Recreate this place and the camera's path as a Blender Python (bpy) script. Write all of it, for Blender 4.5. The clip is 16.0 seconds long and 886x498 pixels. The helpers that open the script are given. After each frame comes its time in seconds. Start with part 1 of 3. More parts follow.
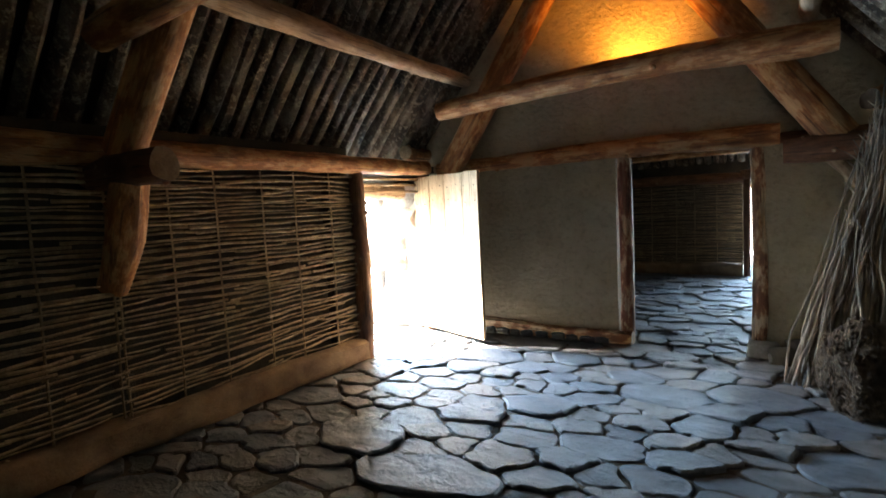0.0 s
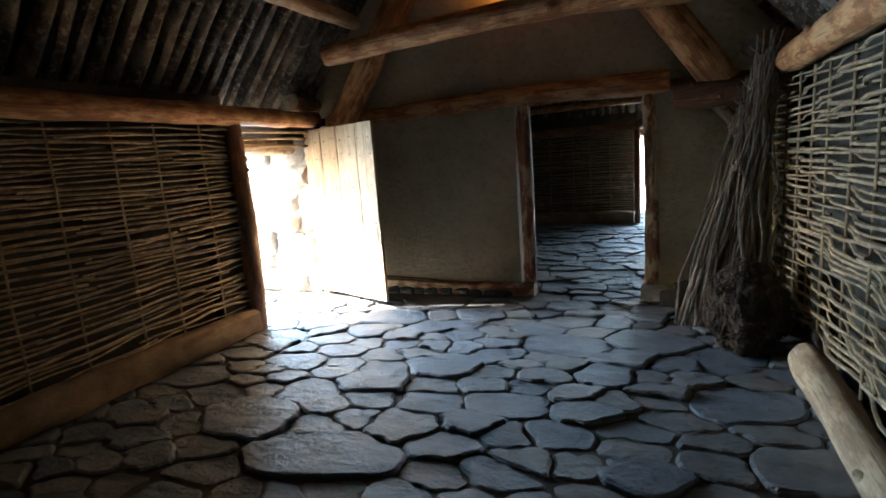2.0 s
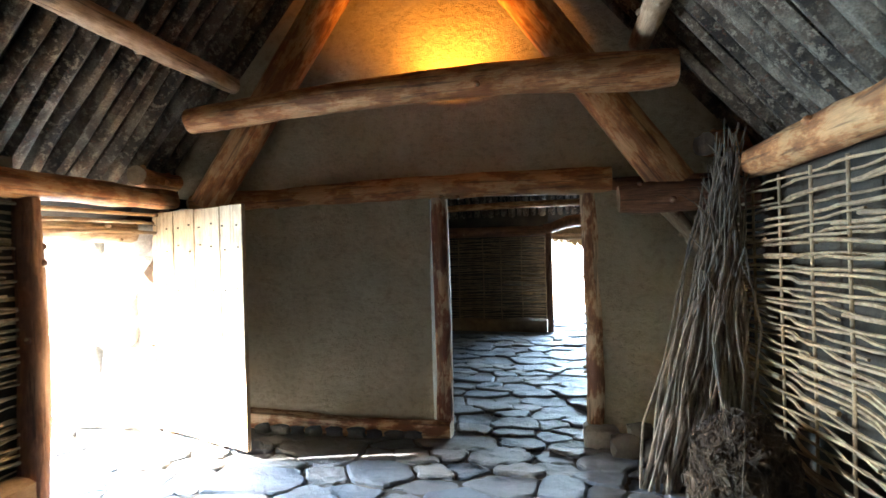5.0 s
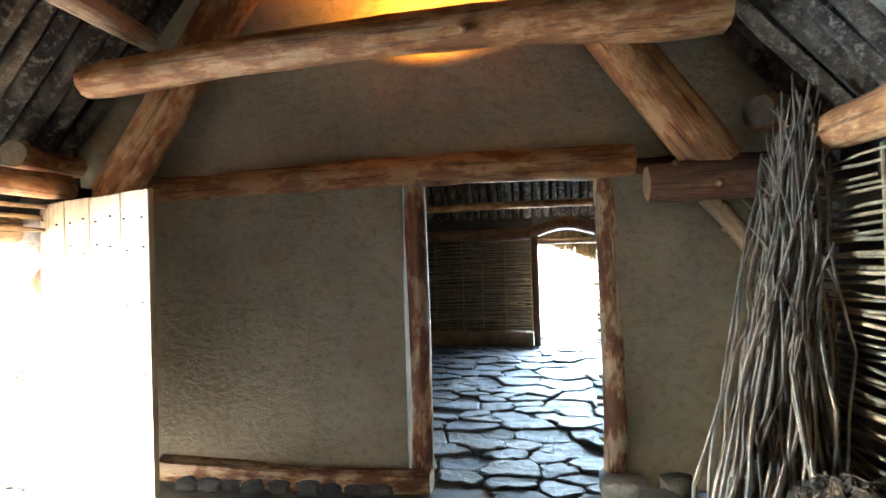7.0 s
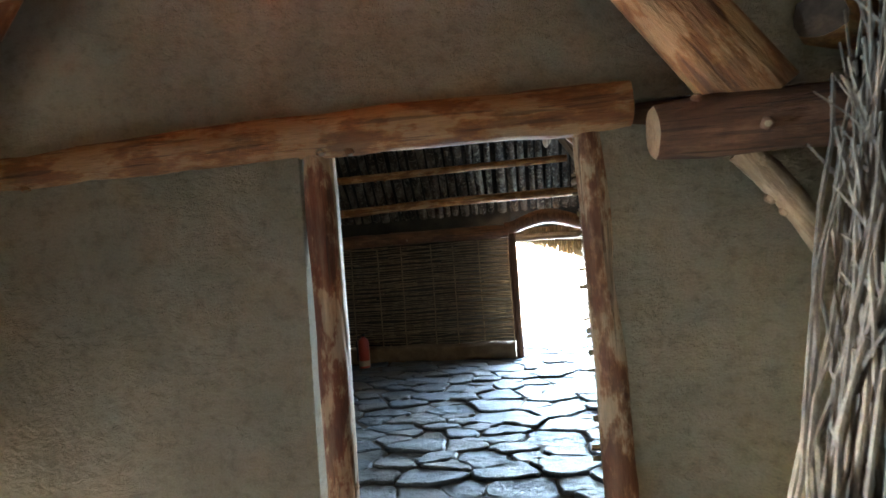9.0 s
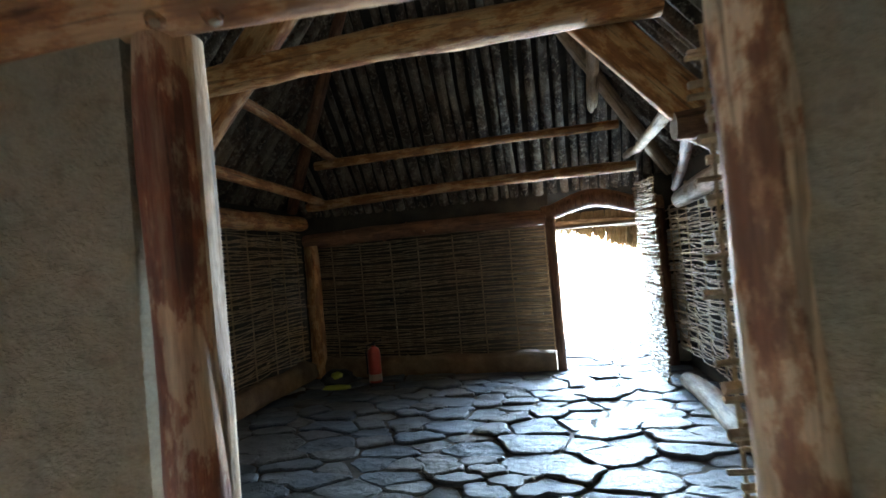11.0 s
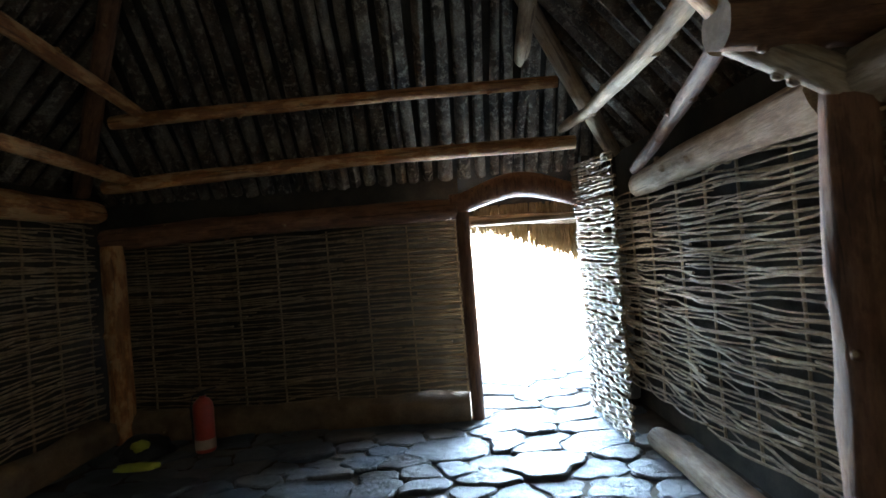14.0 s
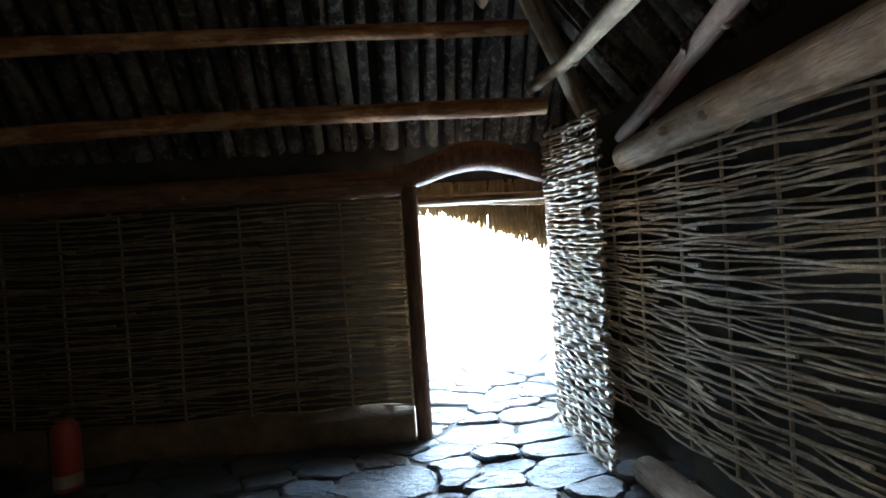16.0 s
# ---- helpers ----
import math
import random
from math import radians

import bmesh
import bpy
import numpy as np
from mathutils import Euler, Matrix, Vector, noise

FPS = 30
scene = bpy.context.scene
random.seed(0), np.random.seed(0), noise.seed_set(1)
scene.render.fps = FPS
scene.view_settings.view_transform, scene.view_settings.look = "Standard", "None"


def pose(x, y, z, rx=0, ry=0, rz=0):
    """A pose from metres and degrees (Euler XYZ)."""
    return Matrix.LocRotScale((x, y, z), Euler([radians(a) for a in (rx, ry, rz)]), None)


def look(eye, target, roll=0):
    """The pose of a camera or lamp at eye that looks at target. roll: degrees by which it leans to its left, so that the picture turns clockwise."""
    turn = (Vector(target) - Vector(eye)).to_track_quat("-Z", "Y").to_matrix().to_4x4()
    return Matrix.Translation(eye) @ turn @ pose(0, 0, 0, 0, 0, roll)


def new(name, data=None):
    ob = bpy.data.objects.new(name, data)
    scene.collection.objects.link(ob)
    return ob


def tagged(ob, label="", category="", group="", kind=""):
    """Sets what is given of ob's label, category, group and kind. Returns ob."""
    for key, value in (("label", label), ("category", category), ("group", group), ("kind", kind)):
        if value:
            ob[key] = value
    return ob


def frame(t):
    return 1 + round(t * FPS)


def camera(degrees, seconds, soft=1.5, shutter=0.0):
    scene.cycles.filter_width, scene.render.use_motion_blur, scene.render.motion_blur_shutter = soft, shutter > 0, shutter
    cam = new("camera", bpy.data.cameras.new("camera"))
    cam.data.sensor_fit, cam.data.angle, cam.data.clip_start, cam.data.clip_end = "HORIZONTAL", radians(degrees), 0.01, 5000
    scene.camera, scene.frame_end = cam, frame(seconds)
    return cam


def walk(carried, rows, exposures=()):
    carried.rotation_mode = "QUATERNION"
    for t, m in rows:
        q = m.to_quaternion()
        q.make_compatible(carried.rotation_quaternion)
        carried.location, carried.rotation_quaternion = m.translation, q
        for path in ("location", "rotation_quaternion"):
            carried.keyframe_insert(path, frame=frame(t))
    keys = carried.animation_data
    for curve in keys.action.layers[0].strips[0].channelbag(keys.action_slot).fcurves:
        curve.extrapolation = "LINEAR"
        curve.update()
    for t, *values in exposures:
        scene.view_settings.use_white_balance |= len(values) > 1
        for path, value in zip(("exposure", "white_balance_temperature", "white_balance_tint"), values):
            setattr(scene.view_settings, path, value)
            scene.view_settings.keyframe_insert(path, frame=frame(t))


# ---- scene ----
cam = camera(80.1, 16.0, shutter=0.5)
METRES, EYE, TILT, LEAN, TURN = 7.6, 1.55, 0.0, 0.0, 32.5
ROWS = [
    (0.0, 0.0, 0.0, 0.0, -0.23, -4.67, 2.85),
    (0.5, -0.002, 0.001, -0.0008, -2.36, -7.47, 4.32),
    (1.0, -0.0062, 0.003, -0.0053, -5.72, -9.12, 4.88),
    (1.5, 0.0019, 0.0178, -0.0071, -8.57, -10.09, 4.76),
    (2.0, 0.0144, 0.0375, -0.0054, -10.46, -9.9, 4.08),
    (2.5, 0.0201, 0.0587, -0.0067, -14.03, -9.05, 3.47),
    (3.0, 0.0188, 0.0908, -0.0045, -19.53, -8.11, 2.69),
    (3.5, 0.0183, 0.1124, -0.0039, -22.25, -6.9, 2.27),
    (4.0, 0.0299, 0.1385, -0.0002, -20.11, -3.4, 2.22),
    (6.5, 0.0753, 0.2753, -0.0039, -23.66, 0.76, 1.28),
    (7.0, 0.091, 0.3071, -0.0073, -23.99, 0.75, 1.72),
    (7.5, 0.1071, 0.3366, -0.0065, -25.47, 1.66, 2.24),
    (8.0, 0.1304, 0.362, -0.0091, -26.81, 1.38, 2.9),
    (10.5, 0.2579, 0.5158, -0.0158, -21.95, 1.26, 5.54),
    (11.0, 0.2697, 0.5575, -0.0186, -21.52, 1.09, 4.89),
    (11.5, 0.2832, 0.5905, -0.0213, -21.5, 0.09, 4.21),
    (12.0, 0.3043, 0.6333, -0.0217, -20.1, 0.0, 2.74),
    (12.5, 0.3205, 0.6661, -0.0255, -20.84, -0.32, 2.3),
    (13.0, 0.3375, 0.7067, -0.0218, -27.66, -1.25, 3.87),
    (13.5, 0.3545, 0.7352, -0.0226, -32.27, -0.86, 4.69),
    (14.0, 0.3796, 0.7691, -0.0193, -33.18, 0.76, 4.64),
    (14.5, 0.3923, 0.7966, -0.0209, -34.64, 1.49, 4.5),
    (15.0, 0.3997, 0.8204, -0.0186, -36.56, 1.46, 4.52),
    (15.5, 0.4207, 0.8381, -0.023, -37.25, 1.03, 4.55),
    (16.0, 0.4464, 0.8537, -0.0232, -38.38, -0.86, 3.72),
]
walk(cam, [(t, pose(0, 0, EYE, TILT, LEAN, TURN) @ pose(METRES * x, METRES * y, METRES * z, 90 + pitch, roll, yaw)) for t, x, y, z, yaw, pitch, roll in ROWS], exposures=[(0.0, 5.75), (1.0, 5.2), (2.0, 4.95), (3.0, 5.2), (4.0, 5.65), (6.5, 6.65), (8.0, 6.85), (10.5, 6.75), (12.5, 6.45), (14.5, 6.05), (16.0, 5.5)])

# ---- world and light ----
world = bpy.data.worlds.new("sky")
scene.world = world
world.use_nodes = True
wn = world.node_tree
sky = wn.nodes.new("ShaderNodeTexSky")
sky.sky_type = "NISHITA"
sky.sun_disc = False
sky.sun_elevation, sky.sun_rotation = radians(29), radians(-106.7)
wn.links.new(sky.outputs[0], wn.nodes["Background"].inputs[0])
wn.nodes["Background"].inputs[1].default_value = 0.15


def lamp(name, kind, m, energy, color, **more):
    data = bpy.data.lights.new(name, kind)
    data.energy, data.color = energy, color
    if kind == "AREA":
        data.shape, data.size, data.size_y = "RECTANGLE", more["size"], more["size_y"]
    if kind == "SUN":
        data.angle = radians(0.5)
    if kind == "SPOT":
        data.spot_size, data.spot_blend, data.shadow_soft_size = radians(more["cone"]), 0.8, 0.03
    ob = new(name, data)
    ob.matrix_world = m
    return ob


# plan: x across the house, y along it, z up
XL, XR, YB, YP, YF = -3.68, 0.84, -2.2, 5.69, 11.05
XC = (XL + XR) / 2
PLATE = 2.02
PITCH = 1.19

lamp("sun", "SUN", look((-13.3, 2.0, 6.2), (-3.3, 5.0, 0.4)), 5.0, (1.0, 0.95, 0.86))
lamp("door_daylight_west", "AREA", look((-4.64, 4.80, 0.95), (-4.20, 3.90, 0.62)), 15, (0.44, 0.72, 1.0), size=1.0, size_y=1.4)
lamp("door_daylight_north", "AREA", look((0.30, 12.45, 0.80), (-0.50, 11.1, 0.98)), 7.5, (0.55, 0.78, 1.0), size=0.75, size_y=1.4)
lamp("uplight_beam", "SPOT", look((-1.22, 5.31, 2.86), (-1.2, 5.70, 3.45)), 1.9, (1.0, 0.36, 0.04), cone=154)


# ---- materials ----
def material(name, rough=0.8):
    m = bpy.data.materials.new(name)
    m.use_nodes = True
    b = m.node_tree.nodes["Principled BSDF"]
    b.inputs["Roughness"].default_value = rough
    return m, m.node_tree.nodes, m.node_tree.links, b


def coords(n, l, scale, space="Object"):
    tc = n.new("ShaderNodeTexCoord")
    mp = n.new("ShaderNodeMapping")
    mp.inputs["Scale"].default_value = scale
    l.new(tc.outputs[space], mp.inputs[0])
    return mp.outputs[0]


def noise_tex(n, l, vec, scale, detail=5, rough=0.6):
    t = n.new("ShaderNodeTexNoise")
    t.inputs["Scale"].default_value = scale
    t.inputs["Detail"].default_value = detail
    t.inputs["Roughness"].default_value = rough
    l.new(vec, t.inputs["Vector"])
    return t.outputs["Fac"]


def ramp(n, l, fac, stops):
    r = n.new("ShaderNodeValToRGB")
    while len(r.color_ramp.elements) < len(stops):
        r.color_ramp.elements.new(0.5)
    for e, (p, c) in zip(r.color_ramp.elements, stops):
        e.position, e.color = p, (*c, 1)
    l.new(fac, r.inputs[0])
    return r.outputs[0]


def mix(n, l, fac, a, b, mode="MIX"):
    x = n.new("ShaderNodeMixRGB")
    x.blend_type = mode
    for v, s in ((fac, x.inputs[0]), (a, x.inputs[1]), (b, x.inputs[2])):
        if isinstance(v, (int, float)):
            s.default_value = v
        elif isinstance(v, tuple):
            s.default_value = (*v, 1)
        else:
            l.new(v, s)
    return x.outputs[0]


def bump(n, l, b, height, strength, distance):
    x = n.new("ShaderNodeBump")
    x.inputs["Strength"].default_value, x.inputs["Distance"].default_value = strength, distance
    l.new(height, x.inputs["Height"])
    l.new(x.outputs[0], b.inputs["Normal"])


def offset_by_object(n, l, vec):
    info = n.new("ShaderNodeObjectInfo")
    add = n.new("ShaderNodeVectorMath")
    add.operation = "MULTIPLY_ADD"
    l.new(info.outputs["Random"], add.inputs[0])
    add.inputs[1].default_value = (37, 53, 71)
    l.new(vec, add.inputs[2])
    return add.outputs[0], info.outputs["Random"]


def wood(name, dark, mid, light, rough=0.7, grain=22, along=0.09, patchy=0.8):
    m, n, l, b = material(name, rough)
    v, rnd = offset_by_object(n, l, coords(n, l, (1, 1, along)))
    g = noise_tex(n, l, v, grain, 8, 0.7)
    fine = noise_tex(n, l, v, grain * 6, 5, 0.7)
    v2, _ = offset_by_object(n, l, coords(n, l, (1, 1, 0.4)))
    p = noise_tex(n, l, v2, 10, 8, 0.66)
    c = ramp(n, l, g, [(0.26, tuple(0.5 * x + 0.5 * y for x, y in zip(dark, mid))), (0.47, mid), (0.70, light)])
    bark = ramp(n, l, p, [(0.44, tuple(x * 0.9 + y * 0.1 for x, y in zip(dark, mid))), (0.50, mid), (0.55, light)])
    c = mix(n, l, 0.5 * patchy, c, bark)
    c = mix(n, l, 0.5, c, ramp(n, l, fine, [(0.32, (0.45, 0.42, 0.40)), (0.6, (1.12, 1.1, 1.08))]), "MULTIPLY")
    v3, _ = offset_by_object(n, l, coords(n, l, (1, 1, along * 0.45)))
    crack = noise_tex(n, l, v3, grain * 1.7, 3, 0.5)
    c = mix(n, l, 0.55 if along < 0.2 else 0.0, c, ramp(n, l, crack, [(0.36, (0.12, 0.10, 0.09)), (0.405, (1, 1, 1))]), "MULTIPLY")
    tone = ramp(n, l, rnd, [(0.0, (0.8, 0.8, 0.8)), (1.0, (1.15, 1.15, 1.15))])
    c = mix(n, l, 1.0, c, tone, "MULTIPLY")
    l.new(c, b.inputs["Base Color"])
    hh = n.new("ShaderNodeMath")
    hh.operation = "MULTIPLY_ADD"
    l.new(fine, hh.inputs[0])
    hh.inputs[1].default_value = 0.35
    l.new(g, hh.inputs[2])
    bump(n, l, b, hh.outputs[0], 0.8, 0.014)
    return m


LOG = wood("peeled_pine_log", (0.17, 0.052, 0.016), (0.46, 0.185, 0.055), (0.66, 0.40, 0.19), patchy=1.2)
PALE = wood("weathered_pale_log", (0.18, 0.10, 0.05), (0.42, 0.28, 0.16), (0.62, 0.47, 0.31))
DARK = wood("red_brown_timber", (0.08, 0.032, 0.017), (0.20, 0.085, 0.04), (0.33, 0.16, 0.08), grain=30)
REDJAMB = wood("red_barked_jamb", (0.11, 0.032, 0.017), (0.23, 0.075, 0.035), (0.55, 0.38, 0.23), grain=16, patchy=1.2)
JAMB = wood("half_peeled_jamb", (0.14, 0.05, 0.025), (0.36, 0.18, 0.09), (0.62, 0.47, 0.30), grain=16, patchy=1.7)
PLANK = wood("bleached_door_plank", (0.18, 0.105, 0.05), (0.36, 0.25, 0.135), (0.46, 0.34, 0.205), grain=40, along=0.03)
END = wood("sawn_end_grain", (0.20, 0.12, 0.06), (0.36, 0.24, 0.13), (0.46, 0.33, 0.20), grain=40, along=1)
ROD = wood("hazel_rod", (0.13, 0.08, 0.04), (0.31, 0.21, 0.115), (0.50, 0.37, 0.22), rough=0.6, grain=14, along=1)
STICK = wood("dry_stick", (0.05, 0.035, 0.024), (0.15, 0.11, 0.075), (0.32, 0.26, 0.19), grain=18, along=0.5)


def plain_rough(name, a, c, scale, rough=0.95, strength=0.6, dist=0.02, fine=60):
    m, n, l, b = material(name, rough)
    v = coords(n, l, (1, 1, 1))
    big, small = noise_tex(n, l, v, scale, 5), noise_tex(n, l, v, fine, 6, 0.7)
    col = mix(n, l, 0.55, ramp(n, l, big, [(0.32, a), (0.68, c)]), ramp(n, l, small, [(0.3, (0.55, 0.55, 0.55)), (0.7, (1.15, 1.15, 1.15))]), "MULTIPLY")
    l.new(col, b.inputs["Base Color"])
    bump(n, l, b, small, strength, dist)
    return m


def bark(name):
    """Rough dark bark with grey lichen patches, pale rings and reddish scabs."""
    m, n, l, b = material(name, 0.9)
    v = coords(n, l, (1, 1, 1))
    long = coords(n, l, (1, 1, 0.3))
    stem = noise_tex(n, l, long, 5.5, 3, 0.5)
    patch = noise_tex(n, l, v, 21, 7, 0.68)
    fine = noise_tex(n, l, v, 85, 6, 0.75)
    scab = noise_tex(n, l, v, 34, 4, 0.6)
    base = ramp(n, l, stem, [(0.36, (0.040, 0.028, 0.019)), (0.50, (0.11, 0.078, 0.052)), (0.64, (0.25, 0.20, 0.145))])
    col = mix(n, l, ramp(n, l, patch, [(0.52, (0, 0, 0)), (0.61, (0.8, 0.8, 0.8))]), base, (0.36, 0.30, 0.22))
    col = mix(n, l, ramp(n, l, scab, [(0.60, (0, 0, 0)), (0.68, (0.75, 0.75, 0.75))]), col, (0.17, 0.075, 0.04))
    col = mix(n, l, 0.8, col, ramp(n, l, fine, [(0.34, (0.30, 0.29, 0.28)), (0.62, (1.2, 1.2, 1.2))]), "MULTIPLY")
    l.new(col, b.inputs["Base Color"])
    h = n.new("ShaderNodeMath")
    h.operation = "MULTIPLY_ADD"
    l.new(fine, h.inputs[0])
    h.inputs[1].default_value = 0.4
    l.new(patch, h.inputs[2])
    bump(n, l, b, h.outputs[0], 1.0, 0.03)
    return m


BARK = bark("lichened_bark_pole")


def plaster(name, a, c):
    m, n, l, b = material(name, 0.95)
    v = coords(n, l, (1, 1, 1))
    big, small = noise_tex(n, l, v, 1.6, 6), noise_tex(n, l, v, 90, 6, 0.7)
    drag = noise_tex(n, l, coords(n, l, (1, 1, 1.3)), 17, 8, 0.66)
    col = ramp(n, l, big, [(0.32, a), (0.68, c)])
    col = mix(n, l, 0.5, col, ramp(n, l, small, [(0.3, (0.6, 0.6, 0.6)), (0.7, (1.12, 1.12, 1.12))]), "MULTIPLY")
    col = mix(n, l, 0.5, col, ramp(n, l, drag, [(0.34, (0.62, 0.60, 0.58)), (0.5, (1.05, 1.05, 1.05))]), "MULTIPLY")
    l.new(col, b.inputs["Base Color"])
    h = n.new("ShaderNodeMath")
    h.operation = "MULTIPLY_ADD"
    l.new(small, h.inputs[0])
    h.inputs[1].default_value = 0.3
    l.new(drag, h.inputs[2])
    bump(n, l, b, h.outputs[0], 0.9, 0.035)
    return m


PLASTER = plaster("clay_plaster", (0.34, 0.285, 0.19), (0.49, 0.41, 0.285))
THATCH = plain_rough("dark_turf_underlay", (0.02, 0.016, 0.012), (0.06, 0.048, 0.034), 6)
EARTH = plain_rough("packed_earth", (0.035, 0.028, 0.02), (0.10, 0.08, 0.058), 5)
SILL = plain_rough("earthy_timber_sill", (0.15, 0.09, 0.05), (0.30, 0.20, 0.115), 5)
STRAW = plain_rough("eave_straw", (0.20, 0.12, 0.05), (0.38, 0.26, 0.13), 9)
GRASS = plain_rough("pale_dry_grass", (0.52, 0.46, 0.36), (0.68, 0.61, 0.49), 0.6)
ROOT = plain_rough("root_fibre", (0.03, 0.019, 0.011), (0.10, 0.062, 0.036), 12)
BANK = plain_rough("turf_bank_inside", (0.03, 0.025, 0.018), (0.075, 0.06, 0.042), 4)


def stone(name, a, c, warm, rough):
    m, n, l, b = material(name, rough)
    v, rnd = offset_by_object(n, l, coords(n, l, (1, 1.5, 1)))
    big, small = noise_tex(n, l, v, 3.2, 8, 0.62), noise_tex(n, l, v, 38, 6, 0.7)
    step = n.new("ShaderNodeTexVoronoi")
    step.inputs["Scale"].default_value = 4.0
    warp = n.new("ShaderNodeVectorMath")
    warp.operation = "MULTIPLY_ADD"
    l.new(noise_tex(n, l, v, 7, 6), warp.inputs[0])
    warp.inputs[1].default_value = (0.5, 0.5, 0.5)
    l.new(v, warp.inputs[2])
    l.new(warp.outputs[0], step.inputs["Vector"])
    col = ramp(n, l, big, [(0.28, a), (0.70, c)])
    tone = ramp(n, l, rnd, [(0.0, (0.74, 0.77, 0.82)), (0.7, (1.08, 1.08, 1.08)), (1.0, warm)])
    col = mix(n, l, 1.0, col, tone, "MULTIPLY")
    col = mix(n, l, 0.55, col, ramp(n, l, small, [(0.3, (0.5, 0.5, 0.5)), (0.65, (1.1, 1.1, 1.1))]), "MULTIPLY")
    col = mix(n, l, 0.35, col, ramp(n, l, step.outputs["Color"], [(0.2, (0.72, 0.70, 0.68)), (0.8, (1.12, 1.12, 1.12))]), "MULTIPLY")
    l.new(col, b.inputs["Base Color"])
    h = n.new("ShaderNodeMath")
    h.operation = "MULTIPLY_ADD"
    l.new(small, h.inputs[0])
    h.inputs[1].default_value = 0.22
    l.new(big, h.inputs[2])
    h2 = n.new("ShaderNodeMath")
    h2.operation = "MULTIPLY_ADD"
    l.new(step.outputs["Color"], h2.inputs[0])
    h2.inputs[1].default_value = 0.16
    l.new(h.outputs[0], h2.inputs[2])
    bump(n, l, b, h2.outputs[0], 1.0, 0.085)
    rr = n.new("ShaderNodeMapRange")
    rr.inputs["To Min"].default_value, rr.inputs["To Max"].default_value = rough - 0.14, rough + 0.2
    l.new(small, rr.inputs["Value"])
    l.new(rr.outputs[0], b.inputs["Roughness"])
    return m


FLAG = stone("slate_flagstone", (0.070, 0.080, 0.094), (0.155, 0.178, 0.208), (1.25, 1.0, 0.80), 0.58)
ROCK = stone("field_stone", (0.42, 0.38, 0.33), (0.62, 0.58, 0.52), (1.1, 0.95, 0.8), 0.85)


def solid(name, color, rough=0.5, metal=0.0):
    m, n, l, b = material(name, rough)
    t = noise_tex(n, l, coords(n, l, (1, 1, 1)), 30)
    c = mix(n, l, 0.35, color, ramp(n, l, t, [(0.3, (0.5, 0.5, 0.5)), (0.7, (1.1, 1.1, 1.1))]), "MULTIPLY")
    l.new(c, b.inputs["Base Color"])
    b.inputs["Metallic"].default_value = metal
    return m


RED = solid("red_enamel", (0.42, 0.05, 0.03), 0.35)
BLACK = solid("black_rubber", (0.02, 0.02, 0.02), 0.6)
LABEL = solid("paper_label", (0.42, 0.32, 0.24), 0.6)
YELLOW = solid("yellow_green_cloth", (0.42, 0.45, 0.06), 0.7)
IRON = solid("dark_iron_nail", (0.03, 0.025, 0.02), 0.6, 0.5)


# ---- mesh helpers ----
def finish(name, bm, mats, parent=None, m=None, smooth=True):
    me = bpy.data.meshes.new(name)
    bm.to_mesh(me)
    bm.free()
    for x in mats if isinstance(mats, (list, tuple)) else [mats]:
        me.materials.append(x)
    if smooth:
        me.polygons.foreach_set("use_smooth", [True] * len(me.polygons))
        me.set_sharp_from_angle(angle=radians(50))
    ob = new(name, me)
    ob.parent = parent
    if m is not None:
        ob.matrix_world = m
    return ob


def tube(bm, pts, radii, sides=6, caps=True, cap_mat=0, wob=0.0, seed=0.0, square=0.0):
    rings = []
    up = Vector((0, 0, 1))
    for i, p in enumerate(pts):
        d = (pts[min(i + 1, len(pts) - 1)] - pts[max(i - 1, 0)]).normalized()
        ref = up if abs(d.z) < 0.9 else Vector((1, 0, 0))
        a = d.cross(ref).normalized()
        b = a.cross(d)
        ring = []
        for k in range(sides):
            th = 2 * math.pi * k / sides
            r = radii[i]
            if wob:
                r *= 1 + wob * noise.noise(Vector((math.cos(th) * 1.3, math.sin(th) * 1.3, seed + i * 0.45)))
            if square:
                r *= 1 + square * (1 / max(abs(math.cos(th)), abs(math.sin(th))) - 1)
            ring.append(bm.verts.new(p + a * (r * math.cos(th)) + b * (r * math.sin(th))))
        rings.append(ring)
    for r0, r1 in zip(rings, rings[1:]):
        for k in range(sides):
            bm.faces.new((r0[k], r0[(k + 1) % sides], r1[(k + 1) % sides], r1[k]))
    if caps:
        f0 = bm.faces.new(rings[0][::-1])
        f1 = bm.faces.new(rings[-1])
        f0.material_index = f1.material_index = cap_mat
    return rings


